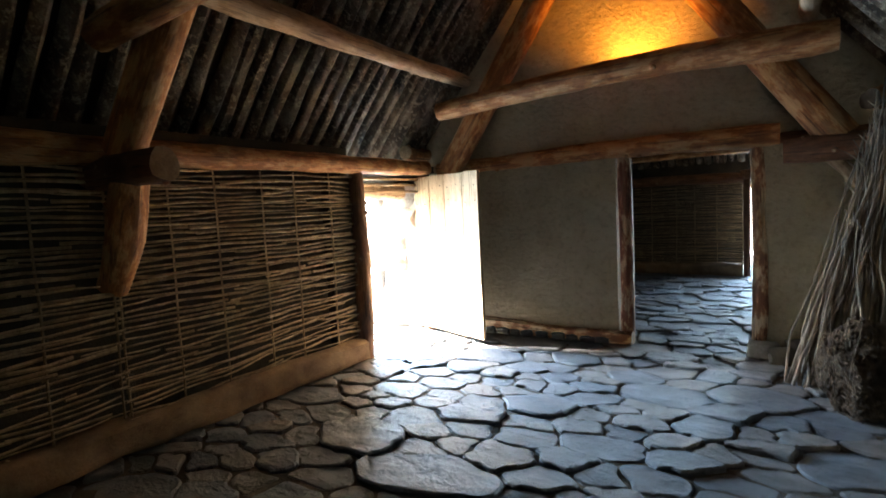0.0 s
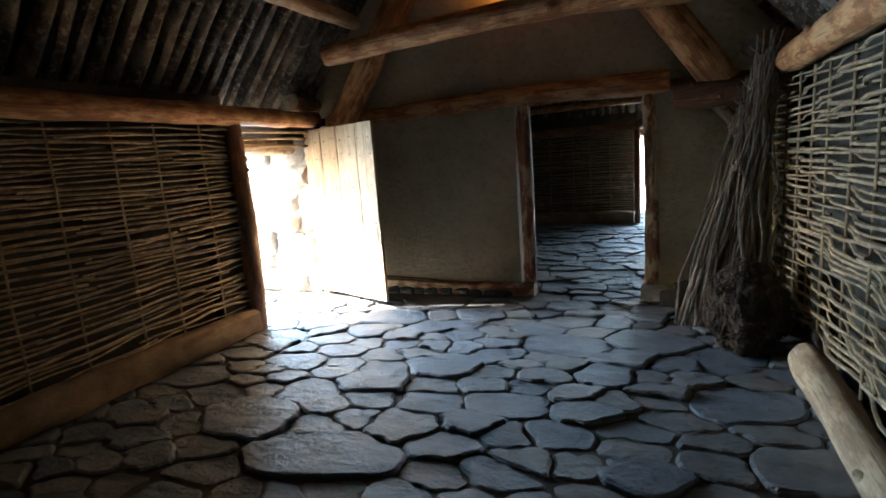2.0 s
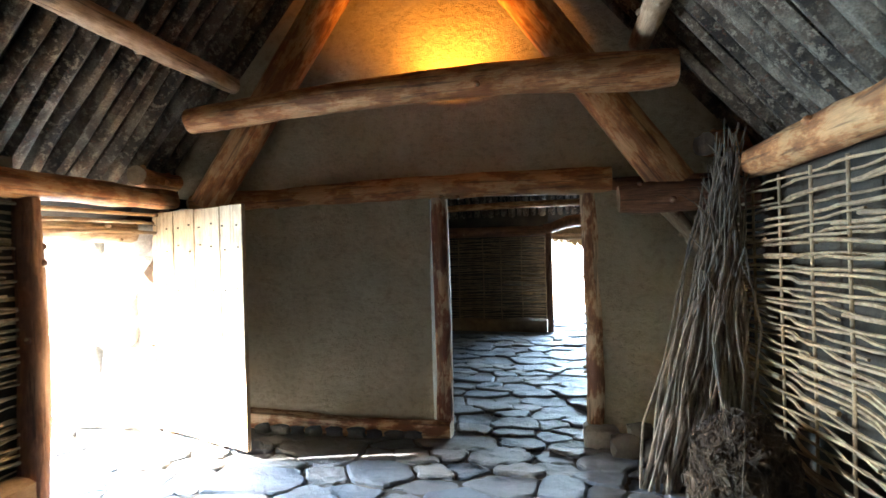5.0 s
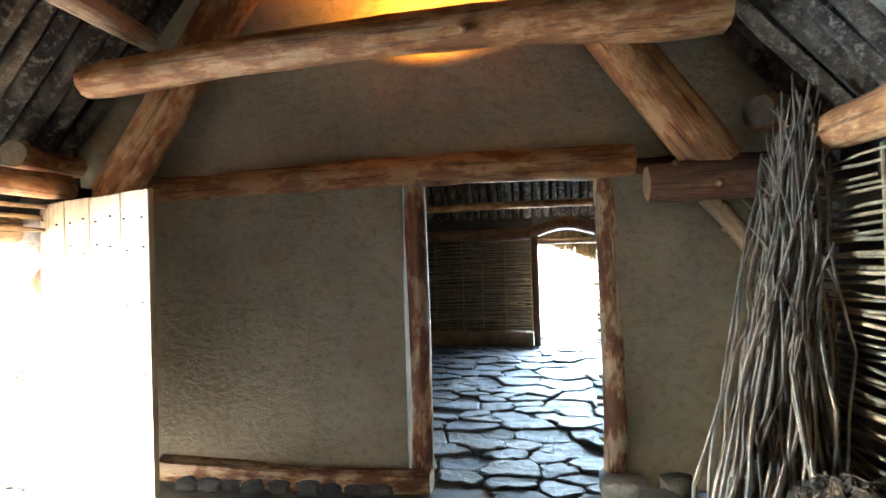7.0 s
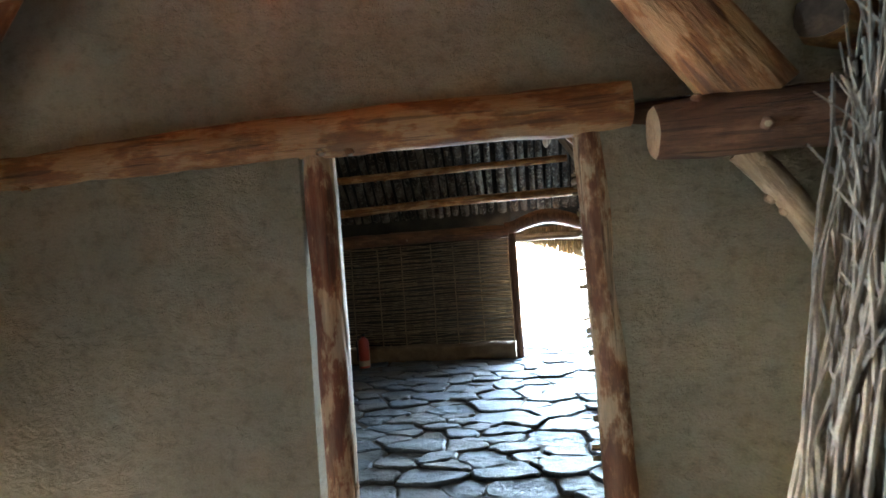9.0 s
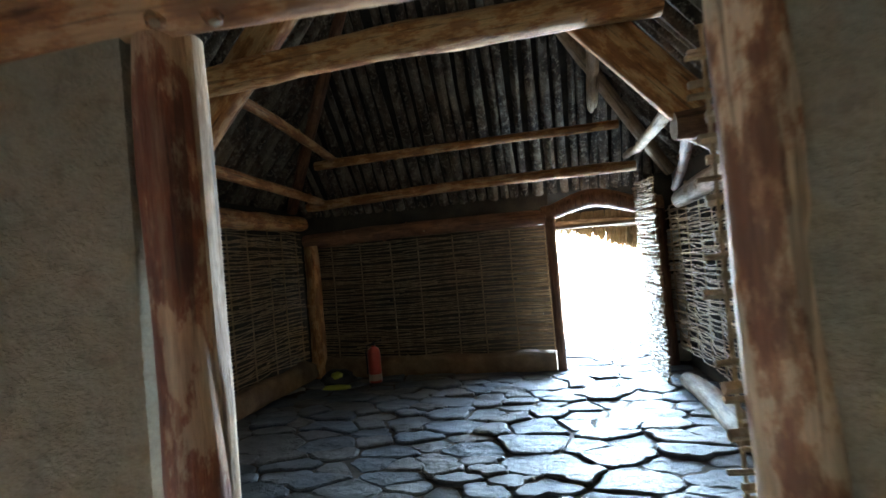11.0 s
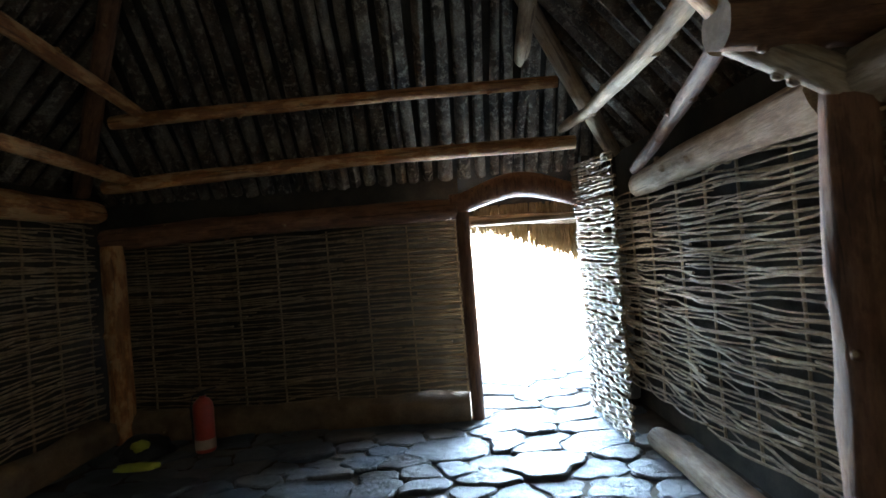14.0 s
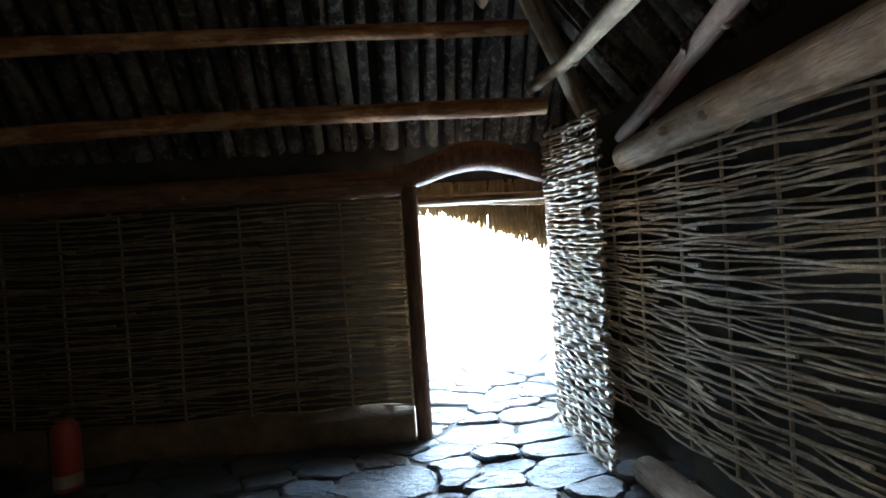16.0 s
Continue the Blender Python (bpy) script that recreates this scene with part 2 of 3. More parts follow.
def log(name, p, q, r0, r1, mat=None, bend=0.03, wob=0.2, sides=14, parent=None, square=0.0, knots=5, bow=None, end=None):
    """A peeled trunk from p to q, modelled along its own z axis."""
    p, q = Vector(p), Vector(q)
    length = (q - p).length
    n = max(4, int(length / 0.16))
    s = random.uniform(0, 90)
    rot = (q - p).to_track_quat("Z", "Y")
    side = rot.inverted() @ Vector(bow).normalized() if bow else Vector((math.cos(s), math.sin(s), 0))
    bm = bmesh.new()
    pts, radii = [], []
    for i in range(n + 1):
        f = i / n
        b = bend * math.sin(math.pi * f)
        pts.append(Vector((b * side.x + 0.2 * bend * noise.noise(Vector((f * 5, s, 0))), b * side.y + 0.2 * bend * noise.noise(Vector((f * 5, s, 9))), f * length)))
        radii.append((r0 + (r1 - r0) * f) * (1 + 0.05 * noise.noise(Vector((f * length * 1.4, s, 4)))) * (0.93 if i in (0, n) else 1))
    tube(bm, pts, radii, sides, True, 1, wob, s, square)
    for k in range(knots):
        f = random.uniform(0.12, 0.88)
        th = random.uniform(0, 6.28)
        rr = r0 + (r1 - r0) * f
        c = Vector((0, 0, f * length)) + pts[int(f * n)].xy.to_3d()
        d = Vector((math.cos(th), math.sin(th), 0.35))
        tube(bm, [c + d * rr * 0.75, c + d * (rr * 1.02 + 0.004), c + d * (rr * 1.06 + 0.008)], [0.028, 0.022, 0.012], 7, True, 1, 0.2, s + k)
    m = Matrix.Translation(p) @ rot.to_matrix().to_4x4()
    return finish(name, bm, [mat or LOG, end or END], parent, m)


def block(bm, c, size, rot=None, bevel=0.01, mat=0):
    g = bmesh.ops.create_cube(bm, size=1.0)
    vs = g["verts"]
    m = Matrix.Translation(c) @ (rot or Matrix.Identity(4)) @ Matrix.Diagonal((*size, 1))
    bmesh.ops.transform(bm, matrix=m, verts=vs)
    fs = {f for v in vs for f in v.link_faces}
    for f in fs:
        f.material_index = mat
    if bevel:
        bmesh.ops.bevel(bm, geom=list({e for f in fs for e in f.edges}), offset=bevel, segments=1, affect="EDGES", profile=0.5)


def box_ob(name, lo, hi, mat, parent=None, bevel=0.0):
    bm = bmesh.new()
    lo, hi = Vector(lo), Vector(hi)
    block(bm, (lo + hi) / 2, hi - lo, None, bevel)
    return finish(name, bm, mat, parent, None, False)


def empty(name, label, category, group="", kind=""):
    return tagged(new(name), label, category, group, kind)


# ---- ground and outer banks ----
bm = bmesh.new()
bmesh.ops.create_grid(bm, x_segments=40, y_segments=40, size=900)
for v in bm.verts:
    d = max(abs(v.co.x), abs(v.co.y)) / 900
    k = d ** 2.2 / max(d, 1e-6)
    v.co.x, v.co.y = v.co.x * k + XC, v.co.y * k + 4.5
    r = math.hypot(v.co.x - XC, v.co.y - 4.5)
    v.co.z = -0.06 + (0.15 * noise.noise(v.co * 0.1) * min(1, max(0, (r - 14) / 20)))
tagged(finish("ground", bm, GRASS), "pale sunlit gravel and dry grass round the house", "ground", kind="structure")

bm = bmesh.new()
block(bm, ((XL + XR) / 2, (YB + YF) / 2 + 0.5, -0.045), (XR - XL + 2.0, YF - YB + 3.0, 0.05), None, 0)
tagged(finish("floor", bm, EARTH, smooth=False), "floor of irregular slate flagstones bedded in dark earth", "floor", kind="structure")
floor = bpy.data.objects["floor"]

DOOR_L = (4.22, 5.36)       # west doorway along y
DOOR_F = (-0.40, 0.50)      # north doorway along x
bank = empty("outer_wall", "thick dark turf and stone wall behind the wattle", "wall", kind="structure")
for nm, lo, hi in (
    ("bank", (XL - 1.5, YB - 1.5, -0.05), (XL - 0.14, DOOR_L[0] - 0.02, 2.2)),
    ("bank", (XL - 1.5, DOOR_L[1] + 0.26, -0.05), (XL - 0.14, YF + 1.4, 2.2)),
    ("bank", (XR + 0.14, YB - 1.5, -0.05), (XR + 1.5, YF + 0.8, 2.2)),
    ("bank", (XL - 0.13, YF + 0.36, -0.05), (DOOR_F[0] - 0.06, YF + 1.4, 2.2)),
    ("bank", (DOOR_F[1] + 0.16, YF + 0.16, -0.05), (XR + 0.13, YF + 0.24, 2.2)),
    # thin filler, added to stop light leaking past the wattle end
    ("bank", (XL - 0.139, DOOR_L[0] - 0.42, -0.05), (XL - 0.05, DOOR_L[0] - 0.04, 1.9)),
):
    box_ob(nm, lo, hi, BANK, bank)
box_ob("passage_core", (XL - 1.5, DOOR_L[1] + 0.13, -0.05), (XL - 0.2, DOOR_L[1] + 0.255, 1.78), ROCK, bank)
# unseen wall, added to close the house to outside light at the south
tagged(box_ob("closing_wall_south", (XL - 0.13, YB - 0.4, -0.05), (XR + 0.13, YB, 5.2), PLASTER), "plain plaster wall added to close the unseen south end", "wall", kind="structure")

# ---- roof: underlay and close-set poles ----
EAVE = 0.33                 # eave line beyond the wattle, at height ZE
ZE = 2.13
ROOF_AT = ZE + EAVE * PITCH   # height of the roof's inner face above the wattle line
RIDGE = ROOF_AT + (XR - XC) * PITCH


def pole(bm, a, b, r, seed):
    n = max(3, int((b - a).length / 0.35))
    d = (b - a).normalized()
    side = d.cross(Vector((0.3, 0.5, 0.8))).normalized()
    pts = [a.lerp(b, i / n) + side * (0.022 * noise.noise(Vector((seed, i * 0.7, 1)))) for i in range(n + 1)]
    tube(bm, pts, [r * (1.05 - 0.25 * i / n) for i in range(n + 1)], 7, False, 0, 0.25, seed)


def roof_slope(name, foot, inward, start, end, step, limit, label, fat=1.0):
    """Poles laid side by side up one slope, with the dark underlay behind them."""
    bm = bmesh.new()
    s = start
    while s < end:
        w = random.uniform(0.032, 0.05) * fat
        s += w + random.uniform(0.004, step)
        top = limit(s)
        if top > 0.25:
            a = foot(s) + Vector((0, 0, 0.0))
            d = inward * 1.0 + Vector((0, 0, PITCH))
            nrm = Vector((-inward.x * PITCH, -inward.y * PITCH, 1)).normalized()
            lean = inward.cross(Vector((0, 0, 1))) * random.uniform(-0.05, 0.05)
            off = nrm * random.uniform(-0.02, 0.012)
            pole(bm, a + off, a + off + d * top + lean, w, random.uniform(0, 99))
        s += w
    return tagged(finish(name, bm, BARK), label, "roof", kind="structure")


half = XR - XC + EAVE


def hip_limit_side(y):
    return min(half, max(0.0, YF + EAVE - y))


def hip_limit_end(x):
    return half - abs(x - XC)


roof_slope("ceiling_west", lambda s: Vector((XL - EAVE, s, ZE)), Vector((1, 0, 0)), YB, YF + 0.2, 0.06, hip_limit_side, "roof slope of close-set dark bark-covered poles", 1.45)
roof_slope("ceiling_east", lambda s: Vector((XR + EAVE, s, ZE)), Vector((-1, 0, 0)), YB, YF + 0.2, 0.05, hip_limit_side, "roof slope of close-set dark bark-covered poles", 1.6)
roof_slope("ceiling_north", lambda s: Vector((s, YF + EAVE, ZE)), Vector((0, -1, 0)), XL - 0.2, XR + 0.2, 0.05, hip_limit_end, "hipped roof end of close-set dark poles", 1.25)

bm = bmesh.new()
h = 0.075
e = 0.45
z0 = ZE - e * PITCH + h + 0.02
xl, xr, yf = XL - EAVE - e, XR + EAVE + e, YF + EAVE + e
top = RIDGE + h + 0.03
inner = [bm.verts.new(v) for v in ((xl, YB - 0.5, z0), (XC, YB - 0.5, top), (xr, YB - 0.5, z0), (xl, yf, z0), (XC, yf - (XC - xl), top), (xr, yf, z0))]
outer = [bm.verts.new(v.co + Vector((0, 0, 0.35))) for v in inner]
for q in ((0, 1, 4, 3), (1, 2, 5, 4), (3, 4, 5)):
    bm.faces.new([inner[i] for i in q])
    bm.faces.new([outer[i] for i in q][::-1])
for a, b in ((0, 3), (3, 5), (5, 2), (2, 1), (1, 0)):
    bm.faces.new((inner[a], inner[b], outer[b], outer[a]))
tagged(finish("roof", bm, THATCH, smooth=False), "thick turf and brushwood roof covering", "roof", kind="structure")

# ---- wattle walls ----
def wattle(name, p, along, out, length, z0, z1, label, single=False, pitch=0.036, stake=0.36, rod=0.0115, slack=0.026):
    """Stakes with rods woven round them; rods as parts where single, else as one part."""
    p, along, out = Vector(p), Vector(along), Vector(out)
    wall = empty(name, label, "wattle wall", kind="structure")
    wall.location = p
    inv = Matrix.Translation(-p)
    bm = bmesh.new()
    count = int(length / stake)
    gap = length / count
    for i in range(count + 1):
        b = p + out * ((0.08 if pitch < 0.03 else 0.035) * stake) + along * min(max(i * gap + random.uniform(-0.12, 0.12) * gap, 0.02), length - 0.02)
        n = 6
        pts = [b + along * (0.012 * noise.noise(Vector((i * 3.1, k * 0.8, p.x)))) + Vector((0, 0, z0 - 0.05 + (z1 - z0 + 0.05) * k / n)) for k in range(n + 1)]
        tube(bm, pts, [0.024 * stake] * (n + 1), 6, True)
    bmesh.ops.transform(bm, matrix=inv, verts=bm.verts)
    o = finish("stakes", bm, ROD, wall)
    o["kind"] = "stuff"
    joined = bmesh.new()
    z = z0
    row = 0
    while z < z1:
        x = random.uniform(-1.6, -0.2)
        while x < length:
            ln = random.uniform(1.5, 2.9)
            a, b = max(x, random.uniform(-0.03, 0.02)), min(x + ln, length + random.uniform(-0.02, 0.03))
            if b - a > 0.25:
                target = bmesh.new() if single else joined
                n = max(3, int((b - a) / (gap / 3)))
                r = rod * random.uniform(0.7, 1.25)
                sd = random.uniform(0, 99)
                flip = row if random.random() < 0.75 else row + 1
                tilt = random.uniform(-0.012, 0.012)
                pts, rad = [], []
                for i in range(n + 1):
                    s = a + (b - a) * i / n
                    w = math.cos(math.pi * s / gap + math.pi * flip + 0.5 * noise.noise(Vector((s, sd, 7))))
                    zz = z + tilt * (s - a) + slack * noise.noise(Vector((s * 1.3, sd, 0))) + 0.012 * noise.noise(Vector((s * 5, sd, 3)))
                    zz += 0.05 * noise.noise(Vector((s * 0.55, z * 1.5, p.y)))
                    pts.append(p + along * s - out * (w * (0.062 * stake + r * 0.5)) + Vector((0, 0, zz)))
                    rad.append(r * (1.1 - 0.45 * i / n if sd > 50 else 0.65 + 0.45 * i / n))
                tube(target, pts, rad, 5, True)
                if single:
                    bmesh.ops.transform(target, matrix=inv, verts=target.verts)
                    finish("wattle_rod", target, ROD, wall)
            x += ln + random.uniform(-0.12, 0.05)
        row += 1
        z += pitch * random.uniform(0.75, 1.25)
    if not single:
        bmesh.ops.transform(joined, matrix=inv, verts=joined.verts)
        o = finish("woven_rods", joined, ROD, wall)
        o["kind"] = "stuff"
    else:
        joined.free()
    return wall


WLAB = "grey-brown woven hazel wattle wall panel between posts"
wattle("wall_east", (XR, 1.75, 0), (0, 1, 0), (1, 0, 0), YP - 1.85, 0.24, PLATE - 0.1, WLAB, True)
wattle("wall_east", (XR, YB, 0), (0, 1, 0), (1, 0, 0), 1.75 - YB, 0.24, PLATE - 0.1, WLAB)
wattle("wall_east_inner", (XR, YP + 0.15, 0), (0, 1, 0), (1, 0, 0), 8.4 - YP - 0.15, 0.26, PLATE - 0.1, WLAB, pitch=0.026, rod=0.0088)
wattle("wall_east_inner", (XR, 8.4, 0), (0, 1, 0), (1, 0, 0), YF - 8.4, 0.26, 1.78, WLAB, True, pitch=0.0225, rod=0.0085, slack=0.05)
wattle("wall_west", (XL, 1.75, 0), (0, 1, 0), (-1, 0, 0), DOOR_L[0] - 1.81, 0.24, PLATE - 0.1, WLAB, True)
wattle("wall_west", (XL, YB, 0), (0, 1, 0), (-1, 0, 0), 1.75 - YB, 0.24, PLATE - 0.1, WLAB)
wattle("wall_west_inner", (XL, YP + 0.15, 0), (0, 1, 0), (-1, 0, 0), YF - YP - 0.15, 0.26, PLATE - 0.1, WLAB, pitch=0.026, rod=0.0088)
wattle("wall_north", (XL, YF + 0.22, 0), Vector((3.2, -0.26, 0)).normalized(), (0, 1, 0), DOOR_F[0] - 0.10 - XL, 0.24, 1.70, WLAB, pitch=0.026, rod=0.0088)

# ---- plates, sills and posts ----
def timber(name, p, q, r0, r1, label, category, **k):
    return tagged(log(name, p, q, r0, r1, **k), label, category, kind="structure")


timber("wall_plate", (XL + 0.02, YB, PLATE), (XL + 0.02, 5.45, PLATE), 0.105, 0.085, "peeled round log plate on the wattle wall", "beam")
timber("wall_plate", (XL + 0.02, 5.75, PLATE), (XL + 0.02, YF + 0.1, PLATE), 0.10, 0.10, "peeled round log plate on the wattle wall", "beam")
timber("wall_plate", (XR + 0.02, YB, PLATE), (XR + 0.0, 5.2, PLATE + 0.02), 0.125, 0.10, "weathered round log plate on the wattle wall", "beam", mat=LOG)
timber("wall_plate", (XR + 0.02, 5.75, PLATE - 0.1), (XR + 0.0, 8.3, PLATE - 0.1), 0.11, 0.11, "weathered round log plate on the wattle wall", "beam", mat=PALE)
timber("wall_plate", (XR - 0.02, 8.42, 1.885), (XR - 0.02, 10.35, 1.80), 0.12, 0.09, "pale round log plate on the wattle wall", "beam", mat=PALE)
timber("wall_plate", (XL, YF + 0.22, 1.79), (DOOR_F[0] - 0.10, YF - 0.04, 1.80), 0.10, 0.09, "dark round log plate over the wattle wall", "beam", mat=DARK)
timber("base_log", (XR - 0.09, 0.2, 0.10), (XR - 0.05, 4.07, 0.10), 0.115, 0.10, "pale barked log along the wall foot", "log", mat=PALE)
timber("base_log", (XR - 0.17, 8.5, 0.06), (XR - 0.17, 10.0, 0.07), 0.10, 0.08, "pale weathered log along the wall foot", "log", mat=PALE)
timber("sill_beam", (XL + 0.03, YB, 0.11), (XL + 0.03, DOOR_L[0] - 0.16, 0.11), 0.12, 0.12, "earth-coloured timber sill under the wattle", "sill", mat=SILL, square=0.6, wob=0.3)
timber("sill_beam", (XL + 0.03, YP + 0.2, 0.12), (XL + 0.03, YF, 0.12), 0.13, 0.12, "earth-coloured timber sill under the wattle", "sill", mat=SILL, square=0.6, wob=0.3)
timber("sill_beam", (XL, YF + 0.22, 0.10), (DOOR_F[0] - 0.12, YF - 0.04, 0.10), 0.13, 0.13, "earth-coloured timber sill under the wattle", "sill", mat=SILL, square=0.6, wob=0.3)
timber("door_post", (XL + 0.02, DOOR_L[0] - 0.08, 0.0), (XL + 0.02, DOOR_L[0] - 0.08, PLATE - 0.09), 0.09, 0.075, "red-brown round door post", "post", mat=DARK, bend=0.02)
timber("door_post", (XL - 0.04, DOOR_L[1] + 0.135, 0.0), (XL - 0.04, DOOR_L[1] + 0.135, PLATE - 0.09), 0.095, 0.09, "red-brown round door post", "post", mat=DARK, bend=0.01)
timber("corner_post", (XL + 0.11, YF + 0.13, 0.0), (XL + 0.11, YF + 0.13, 1.72), 0.10, 0.09, "brown round corner post", "post")


# ---- trusses ----
def plank_beam(name, p, q, w, t, face, mat, parent):
    """A hewn, flat-sided beam."""
    p, q = Vector(p), Vector(q)
    z = (q - p).normalized()
    x = Vector(face).cross(z).normalized()
    y = z.cross(x)
    ln = (q - p).length
    bm = bmesh.new()
    n = 10
    rings = []
    for i in range(n + 1):
        f = i / n
        ww = w * (1 + 0.05 * noise.noise(Vector((f * 4, p.x, p.y))))
        c = 0.25 * t
        prof = [(-ww / 2 + c, -t / 2), (ww / 2 - c, -t / 2), (ww / 2, -t / 2 + c), (ww / 2, t / 2 - c), (ww / 2 - c, t / 2), (-ww / 2 + c, t / 2), (-ww / 2, t / 2 - c), (-ww / 2, -t / 2 + c)]
        rings.append([bm.verts.new((a, b, f * ln)) for a, b in prof])
    for r0, r1 in zip(rings, rings[1:]):
        for k in range(8):
            bm.faces.new((r0[k], r0[(k + 1) % 8], r1[(k + 1) % 8], r1[k]))
    for r in (rings[0][::-1], rings[-1]):
        bm.faces.new(r).material_index = 1
    m = Matrix.Translation(p) @ Matrix((x, y, z)).transposed().to_4x4()
    return finish(name, bm, [mat, END], parent, m)


def truss(y, collar_y, post=True, feet=(0.22, -0.34), rake=1.16, stub_z=1.87, lift=0.0, shift=0.0, left_stub=-2.95, right_stub=0.12, collar=(-3.28, 0.40, 2.62, 2.72), posts=0.12, timber_mat=None, knees=False):
    e = empty("roof_truss", "roof truss of peeled logs with collar beam and raking struts", "truss", "roof trusses", "structure")
    tm = timber_mat or LOG
    for x0, sgn, stub in ((XL, 1, left_stub), (XR, -1, right_stub)):
        if sgn < 0:
            stub_z += lift
        if post:
            px = x0 + sgn * 0.10 + (shift if sgn < 0 else 0)
            log("post", (px, y, 0.0), (px, y, stub_z - 0.1 - (lift if sgn < 0 else 0)), posts, posts * 0.88, mat=tm if sgn > 0 else DARK, parent=e, bend=0.015)
        if knees and stub is not None:
            log("knee", (x0 + sgn * 0.30, y, stub_z - 0.05), (x0 - sgn * 0.05, y, 1.12), 0.12, 0.10, mat=tm, parent=e, bend=0.05, bow=(sgn, 0, -0.3))
        if stub is not None:
            log("stub_tie", (x0 - sgn * 0.12, y - 0.02, stub_z), (stub, y - 0.02, stub_z), 0.115, 0.105, parent=e, mat=DARK, bend=0.005)
        foot = Vector((x0 + feet[0 if sgn > 0 else 1], y, stub_z + 0.08))
        head = Vector((XC + sgn * 0.02, y, stub_z + 0.08 + (XC - foot.x) * sgn * rake))
        plank_beam("principal", foot, head, 0.29, 0.15, (0, 1, 0), tm, e)
    x0, x1, za, zb = collar
    log("collar_beam", (x0, collar_y, za), (x1, collar_y, zb), 0.10, 0.125, mat=tm, parent=e, bend=0.06, bow=(0, 0, 1))
    return e


truss(1.75, 1.6, False, right_stub=None, knees=True)
truss(5.48, 5.2, False, (0.33, -0.40), 1.42, left_stub=None, right_stub=0.04)
truss(8.34, 8.18, True, stub_z=2.02, lift=0.12, shift=0.08, right_stub=0.34, left_stub=-3.1, collar=(-3.3, 0.3, 2.82, 2.92))

PUR = "peeled log purlin under the roof poles"


timber("purlin", (XL + 0.62, 1.1, 3.02), (XL + 0.60, 5.5, 2.98), 0.095, 0.075, PUR, "beam", mat=PALE)
timber("purlin", (XR - 0.62, 1.1, 3.0), (XR - 0.62, 5.5, 3.0), 0.09, 0.08, PUR, "beam", mat=PALE)
timber("purlin", (XL + 0.20, 7.9, 2.40), (XL + 0.42, YF + 0.0, 2.24), 0.06, 0.05, PUR, "beam")
timber("purlin", (XL + 0.62, 8.0, 3.0), (XL + 0.74, YF - 0.35, 2.70), 0.055, 0.045, PUR, "beam")
timber("purlin", (XL + 0.2, YF - 0.06, 2.21), (XR - 0.3, YF - 0.12, 2.28), 0.06, 0.06, PUR, "beam")
timber("purlin", (XL + 0.5, YF - 0.40, 2.66), (XR - 0.5, YF - 0.48, 2.69), 0.055, 0.045, PUR, "beam")
timber("hip_rafter", (XL - 0.1, YF + 0.1, 2.2), (XC - 0.3, YF - 1.95, 4.75), 0.07, 0.06, "dark round hip rafter in the roof corner", "beam", mat=DARK)
timber("hip_rafter", (XR + 0.1, YF + 0.1, 2.2), (XC + 0.3, YF - 1.95, 4.75), 0.07, 0.06, "grey round hip rafter in the roof corner", "beam", mat=PALE)

# ---- partition ----
part = empty("wall_partition", "clay-plastered partition wall with a timber doorway", "partition", kind="structure")
PX0, PX1 = -1.285, -0.185      # doorway
bm = bmesh.new()
T0, T1 = YP, YP + 0.16


def panel(lo_x, hi_x, z0, z1):
    block(bm, ((lo_x + hi_x) / 2, (T0 + T1) / 2, (z0 + z1) / 2), (hi_x - lo_x, T1 - T0, z1 - z0), None, 0)


panel(XL - 0.1, PX0 - 0.150, 0.05, 1.97)
panel(PX1 + 0.055, XR + 0.13, 0.05, 1.97)
finish("plaster_panel", bm, PLASTER, part, None, False)
bm = bmesh.new()
prof = [(XL - 0.1, 2.06), (XR + 0.13, 2.06), (XR + 0.13, ROOF_AT - 0.12), (XC, RIDGE - 0.02), (XL - 0.13, ROOF_AT - 0.12)]
a = [bm.verts.new((x, T0, z)) for x, z in prof]
b = [bm.verts.new((x, T1, z)) for x, z in prof]
bm.faces.new(a), bm.faces.new(b[::-1])
for i in range(5):
    bm.faces.new((a[i], b[i], b[(i + 1) % 5], a[(i + 1) % 5]))
finish("gable_panel", bm, PLASTER, part, None, False)
log("lintel_beam", (XL + 0.05, YP + 0.01, 2.00), (0.02, YP + 0.02, 2.05), 0.085, 0.105, parent=part, bend=0.02, mat=LOG, bow=(0, 0, 1), wob=0.25)
log("lintel_end", (0.02, YP + 0.08, 1.99), (XR, YP + 0.08, 1.99), 0.09, 0.09, parent=part, bend=0.0, mat=DARK)
log("sill", (XL + 0.5, YP - 0.02, 0.10), (PX0 - 0.0, YP - 0.03, 0.06), 0.085, 0.075, parent=part, square=0.7, mat=JAMB)
log("door_jamb", (PX0 - 0.072, YP + 0.05, -0.02), (PX0 - 0.084, YP + 0.05, 1.98), 0.066, 0.062, knots=1, mat=REDJAMB, parent=part, square=0.35, bend=0.012, wob=0.22, sides=18)
log("door_jamb", (PX0 - 0.040, YP + 0.080, -0.02), (PX0 - 0.040, YP + 0.080, 1.97), 0.036, 0.034, knots=1, mat=PALE, parent=part, square=0.7, bend=0.012)
log("door_jamb", (PX1 + 0.05, YP + 0.05, 0.12), (PX1 + 0.03, YP + 0.05, 1.99), 0.076, 0.066, knots=0, mat=JAMB, parent=part, square=0.35, bend=0.02)
bm = bmesh.new()
block(bm, (PX1 + 0.08, YP - 0.02, 0.05), (0.26, 0.28, 0.18), None, 0.03)
finish("pad_stone", bm, ROCK, part)

